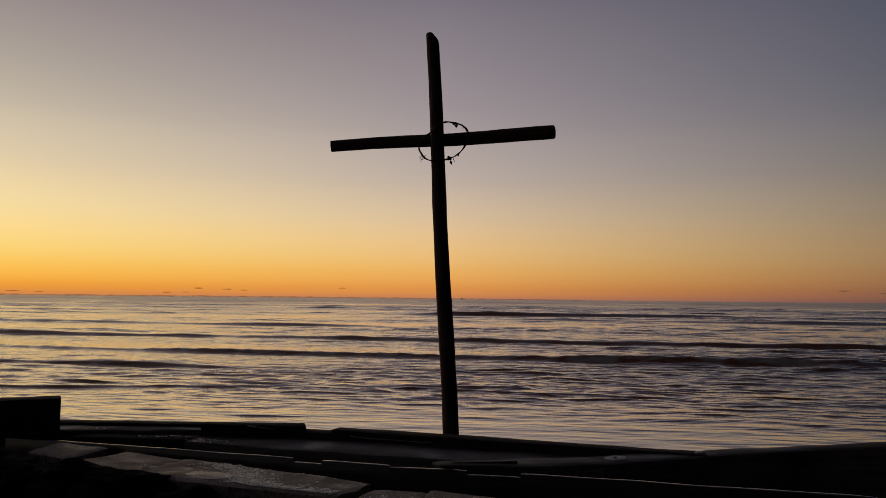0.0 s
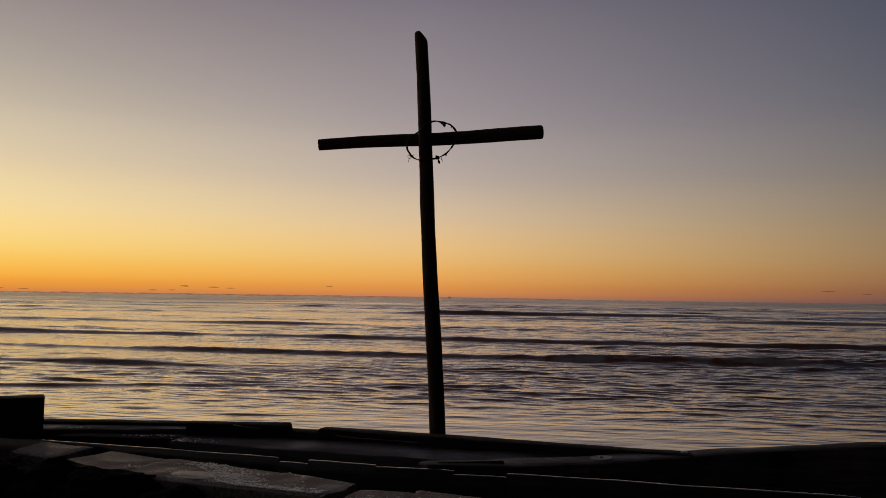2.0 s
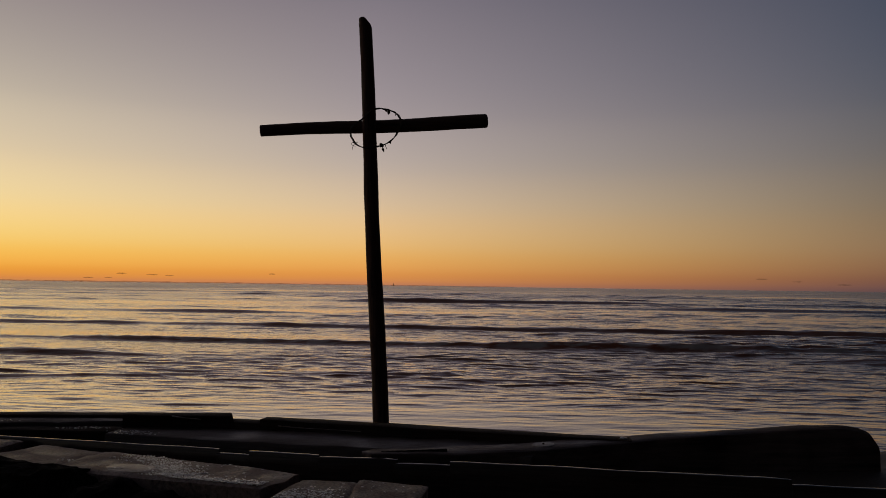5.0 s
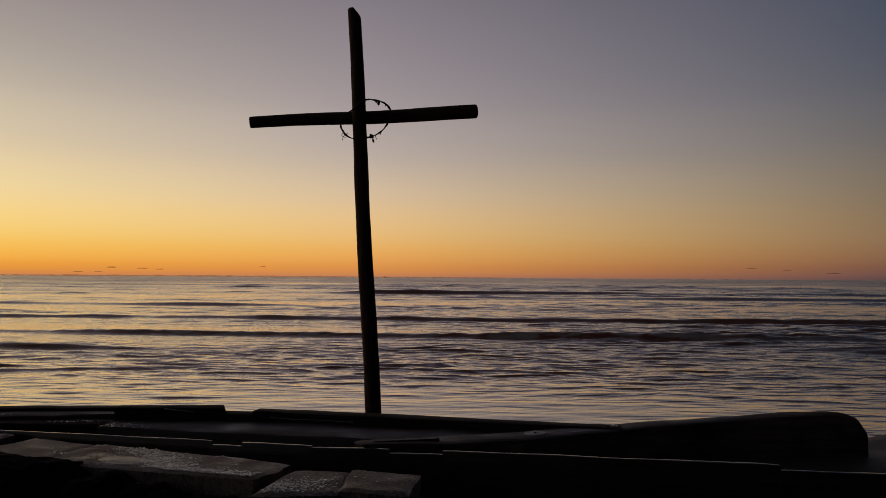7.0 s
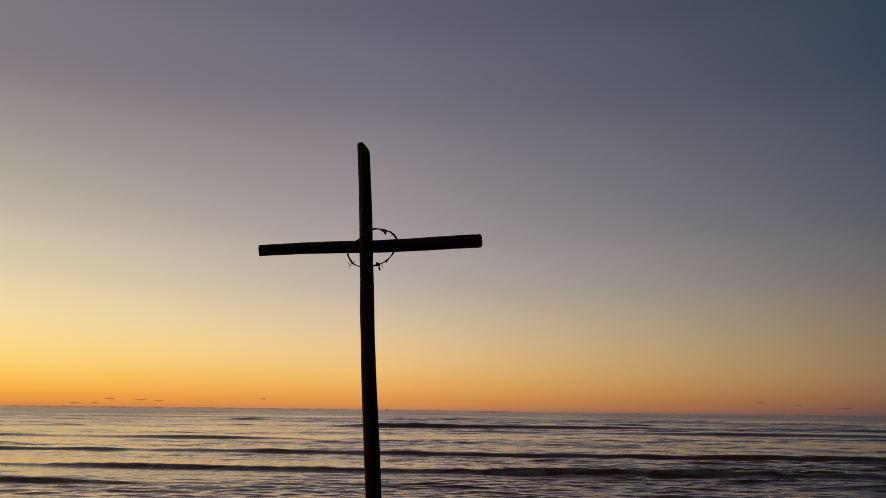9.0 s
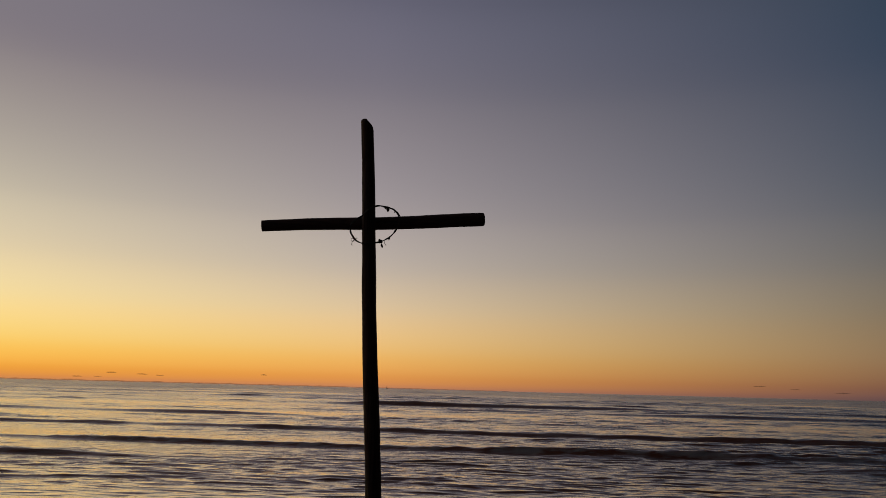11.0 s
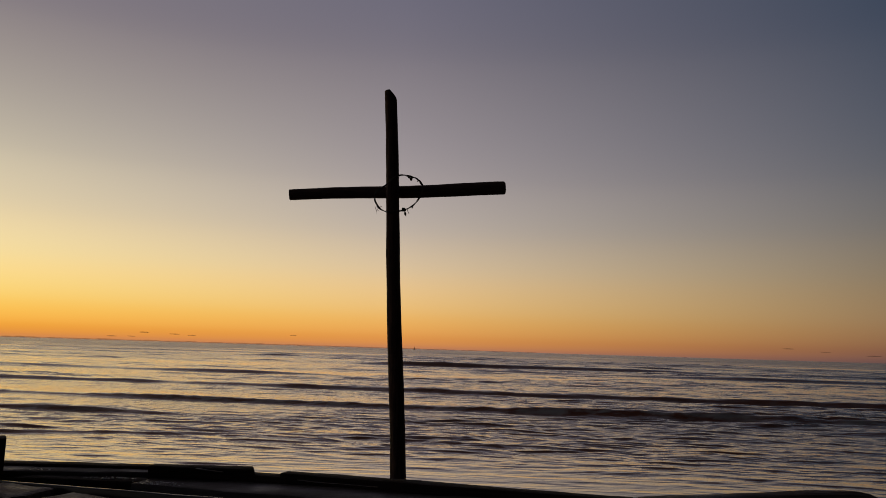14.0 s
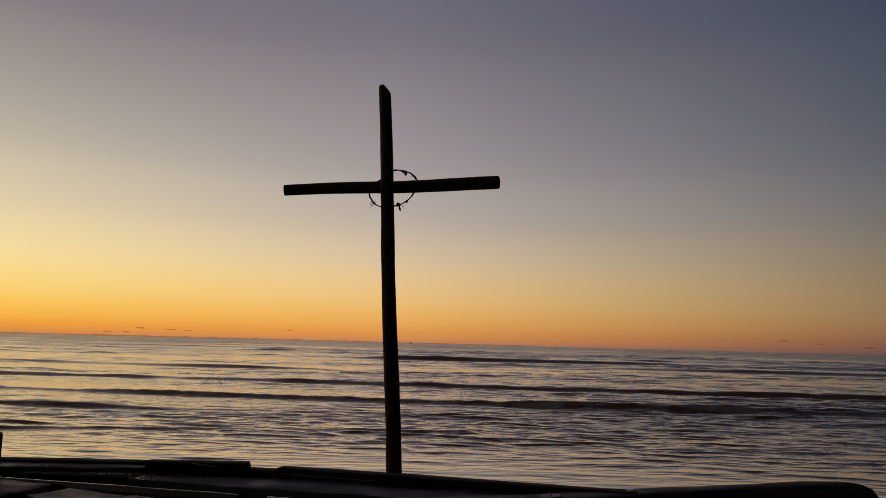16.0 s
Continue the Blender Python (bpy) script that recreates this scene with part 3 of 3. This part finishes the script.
bm = bmesh.new()
rings = []
STEPS = 60
for i in range(STEPS + 1):
    u = i / STEPS
    x = -0.045 + 2.70 * u
    top = float(np.interp(x, [-0.05, 0.4, 0.8, 1.27, 1.74, 2.2, 2.45, 2.55, 2.62, 2.66], [1.588, 1.596, 1.61, 1.637, 1.664, 1.69, 1.70, 1.688, 1.66, 1.625]))
    yb = float(np.interp(x, [-0.05, 0.4, 0.85, 1.5, 2.65], [4.07, 4.10, 4.14, 4.14, 4.15]))
    yf = float(np.interp(x, [-0.05, 0.4, 0.85, 1.5, 2.1, 2.8], [3.96, 3.93, 3.92, 4.0, 4.02, 4.03]))
    low = float(np.interp(x, [-0.05, 0.4, 1.1, 1.3, 2.8], [1.556, 1.545, 1.535, 1.42, 1.36]))
    if i == 0:
        yb, yf = yb - 0.03, yf + 0.03
    if i == STEPS:
        top, low = top - 0.025, low + 0.03
    c = 0.018 if x < 2.3 else 0.035
    c = min(c, (top - low) * 0.3)
    m_ = (yf + yb) / 2
    sec = [(yf + c, top), (yf * 0.7 + yb * 0.3, top + 0.002), (m_, top + 0.003), (yf * 0.3 + yb * 0.7, top + 0.002), (yb - c, top), (yb - c * 0.3, top - c * 0.3), (yb, top - c), (yb, low), (yf, low), (yf, top - c), (yf + c * 0.3, top - c * 0.3)]
    ring = []
    for y, z in sec:
        v = Vector((x * 2.5, y * 8, z * 8))
        p = lie(x, y + noise.noise(v) * 0.012, z + noise.noise(v * 1.7) * 0.006)
        if x < 1.1:
            p.z = max(p.z, 1.537 - 1.55) if y > yf else p.z - (0.08 if z == low and x > 0.3 else 0.0)
        ring.append(bm.verts.new(p))
    rings.append(ring)
for a, b in zip(rings, rings[1:]):
    for k in range(11):
        bm.faces.new((a[k], b[k], b[(k + 1) % 11], a[(k + 1) % 11]))
bm.faces.new(rings[0])
bm.faces.new(list(reversed(rings[-1])))
bmesh.ops.recalc_face_normals(bm, faces=bm.faces)
smooth(part("trunk", bm, DRIFT, big))
# a black strip stands for the slot's shade, the bolt hole has a pale washer
slot = smooth(part("slot_batten", timber_mesh(0.34, 0.017, 0.02, 41, 0.001, 0.003), ROCK_AND_SLOT, big, "dark strip standing for the shade in the slot"))
slot.matrix_basis = Matrix.Translation(lie(0.05, 3.995, 1.594)) @ pose(0, 0, 0, 0, -1.1, 4)
bm = bmesh.new()
bmesh.ops.create_cone(bm, cap_ends=True, segments=28, radius1=0.06, radius2=0.057, depth=0.003)
washer = smooth(part("washer", bm, PLATE, big, "pale flat washer"), False)
washer.matrix_basis = Matrix.Translation(lie(0.865, 4.03, 1.618)) @ pose(0, 0, 0, 0, -3, 0)
bm = bmesh.new()
bmesh.ops.create_cone(bm, cap_ends=True, segments=12, radius1=0.007, radius2=0.006, depth=0.01)
part("bolt", bm, TIMBER, big).matrix_basis = Matrix.Translation(lie(0.865, 4.03, 1.621)) @ pose(0, 0, 0, 0, -3, 0)


# ---- broken concrete slabs in front of the planks ----
SLABS = []


def slab(corners, z, thick, seed, label):
    """A slab over four ground corners, with chipped edges."""
    SLABS.append((corners, z))
    bm = bmesh.new()
    cs = [Vector((x, y, 0)) for x, y in corners]
    mid = sum(cs, Vector()) / 4
    n = 14
    grid = []
    for i in range(n + 1):
        row = []
        for j in range(n + 1):
            u, v = i / n, j / n
            p = cs[0] * (1 - u) * (1 - v) + cs[1] * u * (1 - v) + cs[2] * u * v + cs[3] * (1 - u) * v - mid
            edge = min(u, 1 - u, v, 1 - v)
            w = Vector((p.x * 8 + seed, p.y * 8, seed))
            if edge == 0:
                p = p * (1 + 0.05 * noise.noise(w * 1.5))
            zz = 0.006 * noise.noise(w * 0.6) + 0.003 * noise.noise(w * 2) - (0.01 if edge == 0 else 0)
            row.append(bm.verts.new((p.x, p.y, zz)))
        grid.append(row)
    for i in range(n):
        for j in range(n):
            bm.faces.new((grid[i][j], grid[i + 1][j], grid[i + 1][j + 1], grid[i][j + 1]))
    rim = [grid[i][0] for i in range(n)] + [grid[n][j] for j in range(n)] + [grid[n - i][n] for i in range(n)] + [grid[0][n - j] for j in range(n)]
    last = rim
    for d in (0.35, 0.7, 1.0):
        ring = [bm.verts.new((v.co.x * (1 + 0.03 * noise.noise(v.co * 20 + Vector((d, 0, seed)))), v.co.y * (1 + 0.03 * noise.noise(v.co * 20 + Vector((0, d, seed)))), -thick * d)) for v in rim]
        for k in range(len(rim)):
            bm.faces.new((last[k], last[(k + 1) % len(rim)], ring[(k + 1) % len(rim)], ring[k]))
        last = ring
    bm.faces.new(last)
    bmesh.ops.recalc_face_normals(bm, faces=bm.faces)
    ob = smooth(part("concrete_slab", bm, STONE))
    ob.location = (mid.x, mid.y, z)
    return tagged(ob, label, "slab", "broken slabs along the planks")


slab(((-2.26, 4.42), (-1.97, 4.26), (-1.88, 4.57), (-2.22, 4.68)), 1.551, 0.2, 1, "small broken grey concrete slab beside dark planks")
slab(((-1.99, 4.12), (-1.5, 3.9), (-1.34, 4.29), (-1.74, 4.5)), 1.541, 0.2, 2, "rough grey concrete slab, chipped along its edge")
slab(((-1.52, 3.92), (-0.46, 3.5), (-0.32, 3.775), (-1.37, 4.31)), 1.546, 0.2, 3, "long damp concrete slab strewn with pale pebbles")
slab(((-0.46, 3.3), (-0.1, 3.28), (-0.06, 3.665), (-0.31, 3.69)), 1.533, 0.2, 4, "low damp concrete slab with scattered pebbles")
slab(((-0.1, 3.3), (0.18, 3.2), (0.25, 3.535), (-0.05, 3.66)), 1.545, 0.2, 5, "damp grey concrete slab at the row's end")


def pebbles():
    """Loose pale gravel on the slabs, too many to count."""
    verts, faces = [], []
    pr = random.Random(5)
    bm = bmesh.new()
    bmesh.ops.create_icosphere(bm, subdivisions=1, radius=1)
    vs = [v.co.copy() for v in bm.verts]
    fs = [[v.index for v in f.verts] for f in bm.faces]
    bm.free()

    def drop(x, y, z, s):
        o = len(verts)
        a = pr.uniform(0, 6.28)
        sx, sy, sz = s * pr.uniform(0.7, 1.3), s * pr.uniform(0.6, 1.0), s * pr.uniform(0.2, 0.4)
        for v in vs:
            k = pr.uniform(0.85, 1.1)
            px, py = v.x * sx * k, v.y * sy * k
            verts.append((x + px * math.cos(a) - py * math.sin(a), y + px * math.sin(a) + py * math.cos(a), z + min(v.z, 0.35) * sz * 1.6))
        faces.extend([[i + o for i in f] for f in fs])

    def top_at(x, y):
        """Height of the slab under a point, or nothing."""
        for corners, z in SLABS:
            ring = list(zip(corners, corners[1:] + corners[:1]))
            if all((bx - ax) * (y - ay) - (by - ay) * (x - ax) > 0.022 * math.hypot(bx - ax, by - ay) for (ax, ay), (bx, by) in ring):
                return z
        return None

    # drifts along a line on the slabs: ends, spread, count
    for x0, y0, x1, y1, spread, n in ((-1.13, 4.14, -0.98, 3.92, 0.05, 480), (-1.0, 3.95, -0.83, 3.7, 0.055, 1000), (-0.84, 3.69, -0.45, 3.54, 0.028, 800), (-0.4, 3.44, -0.2, 3.42, 0.06, 500), (-0.7, 3.94, -0.58, 3.88, 0.012, 16), (-1.24, 4.1, -1.14, 4.1, 0.03, 14), (-1.5, 4.11, -1.42, 4.02, 0.012, 18), (-0.1, 3.52, 0.15, 3.45, 0.06, 30), (-1.2, 4.0, -0.5, 3.7, 0.1, 40)):
        for k in range(n):
            u = pr.random()
            x, y = x0 + (x1 - x0) * u + pr.gauss(0, spread), y0 + (y1 - y0) * u + pr.gauss(0, spread)
            z = top_at(x, y)
            if z is not None:
                drop(x, y, z + pr.choice((0.001, 0.001, 0.004)), pr.uniform(0.003, 0.0058) * pr.choice((1, 1, 1, 1.5)))
    # a few caught on the timbers behind
    for cx, cy, sx, sy, n, z, slant in ((-1.38, 4.86, 0.085, 0.035, 90, 1.532, -0.29), (-1.72, 5.08, 0.09, 0.025, 44, 1.522, 0.0), (-2.25, 5.2, 0.05, 0.03, 12, 1.545, 0.09)):
        for k in range(n):
            dx = max(-2 * sx, min(2 * sx, pr.gauss(0, sx)))
            drop(cx + dx, cy + max(-1.6 * sy, min(1.6 * sy, pr.gauss(0, sy))) + slant * dx, z, pr.uniform(0.0035, 0.0075))
    me = bpy.data.meshes.new("gravel")
    me.from_pydata(verts, [], faces)
    me.materials.append(PEBBLE)
    return tagged(new("gravel", me), "pale wet gravel scattered over concrete slabs", "gravel", kind="stuff")


pebbles()
patch_on_slab = smooth(lump("sand_patch", PALE_PATCH, (-1.09, 3.872, 1.546), (0.15, 0.075, 0.006), 6.0, "smooth pale patch on a concrete slab", "sand", 0.3, 4))
patch_on_slab.rotation_euler = (0, 0, radians(-24))
smooth(lump("shell", PEBBLE, (1.385, 4.37, 1.584), (0.022, 0.012, 0.007), 4.0, "small white shell on the end of a dark beam", "shell", 0.3, 2))
ROCKS = "dark stones against the slabs"
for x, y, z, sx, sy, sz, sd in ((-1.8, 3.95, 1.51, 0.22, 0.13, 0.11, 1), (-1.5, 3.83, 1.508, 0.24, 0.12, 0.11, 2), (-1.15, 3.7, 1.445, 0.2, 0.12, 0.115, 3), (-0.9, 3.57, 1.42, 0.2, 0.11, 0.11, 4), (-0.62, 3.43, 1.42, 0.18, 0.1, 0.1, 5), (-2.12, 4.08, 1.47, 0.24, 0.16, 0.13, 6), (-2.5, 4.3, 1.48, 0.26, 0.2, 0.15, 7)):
    smooth(lump("stone", ROCK_AND_SLOT, (x, y, z - 0.03), (sx, sy, sz), sd, "dark rough stone lying against a broken slab", "stone", 0.32, 4, ROCKS))

# ---- far out: a sailing boat and low clouds ----
boat = tagged(new("sailing_boat"), "tiny dark sailing boat on the horizon", "boat")
boat.location = (59.9, 2500.0, 0.0)
boat.scale = (0.7, 0.7, 0.7)
bm = bmesh.new()
hull = [(-6, 0.0, 1.2), (-4.5, -1.3, 1.1), (2, -1.5, 1.2), (6.5, 0.0, 1.6), (2, 1.5, 1.2), (-4.5, 1.3, 1.1)]
up_ = [bm.verts.new(v) for v in hull]
dn = [bm.verts.new((x * 0.8, y * 0.5, -0.6)) for x, y, z in hull]
bm.faces.new(up_)
bm.faces.new(list(reversed(dn)))
for k in range(6):
    bm.faces.new((up_[k], dn[k], dn[(k + 1) % 6], up_[(k + 1) % 6]))
bmesh.ops.recalc_face_normals(bm, faces=bm.faces)
part("hull", bm, HULL, boat)
part("mast", tube_mesh([(0, 0, 0.8), (0, 0, 13)], [0.2, 0.12], 8), HULL, boat)
bm = bmesh.new()
for y in (-0.1, 0.1):
    bm.faces.new([bm.verts.new(v) for v in ((-0.3, y, 2.0), (-4.6, y, 2.2), (-0.3, y, 12.4))])
bmesh.ops.bridge_loops(bm, edges=bm.edges[:])
part("sail", bm, HULL, boat)

for a_, e_, w_, h_, sd in ((-7.17, 0.72, 14, 2.4, 1), (-17.0, 0.60, 17, 3.0, 2), (-15.1, 0.55, 19, 2.4, 3), (-19.05, 0.30, 17, 2.2, 4), (-17.85, 0.32, 14, 2.0, 5), (-14.0, 0.50, 16, 2.0, 6), (-28.3, 0.29, 22, 2.4, 7), (-26.8, 0.26, 18, 2.0, 8), (26.6, 0.78, 24, 1.8, 9), (28.8, 0.62, 16, 1.5, 10), (31.5, 0.45, 26, 2.2, 11)):
    d = 4600.0
    p = (d * math.sin(radians(a_)), d * math.cos(radians(a_)), 2.4 + d * math.tan(radians(e_ - 0.05)))
    c = smooth(lump("cloud", CLOUD, p, (w_ * 1.25, 30, h_ * 1.15), sd * 3.3, "small thin dark cloud low over the horizon", "cloud", 0.5, 3, "low clouds"))
    c.rotation_euler = (0, 0, -radians(a_))

# the low uneven bank of cloud that lies on the horizon under the glow
bm = bmesh.new()
front_, back_ = [], []
for i in range(241):
    t = i / 240
    a_ = radians(-40 + 50 * t)
    fade = min(1.0, (1 - t) * 3)
    h_ = 0.6 * (5 + 5 * noise.noise(Vector((t * 40, 0, 3))) + 4 * noise.noise(Vector((t * 130, 5, 1)))) * fade + 0.5
    for d, row in ((4700.0, front_), (4760.0, back_)):
        x, y = d * math.sin(a_), d * math.cos(a_)
        row.append((bm.verts.new((x, y, -2.0)), bm.verts.new((x, y, 2.5 + max(0.5, h_)))))
for i in range(240):
    f0, f1, b0, b1 = front_[i], front_[i + 1], back_[i], back_[i + 1]
    bm.faces.new((f0[0], f1[0], f1[1], f0[1]))
    bm.faces.new((f0[1], f1[1], b1[1], b0[1]))
    bm.faces.new((b0[1], b1[1], b1[0], b0[0]))
tagged(part("cloud_bank", bm, CLOUD), "low uneven mauve cloud bank along the horizon", "cloud", kind="structure")
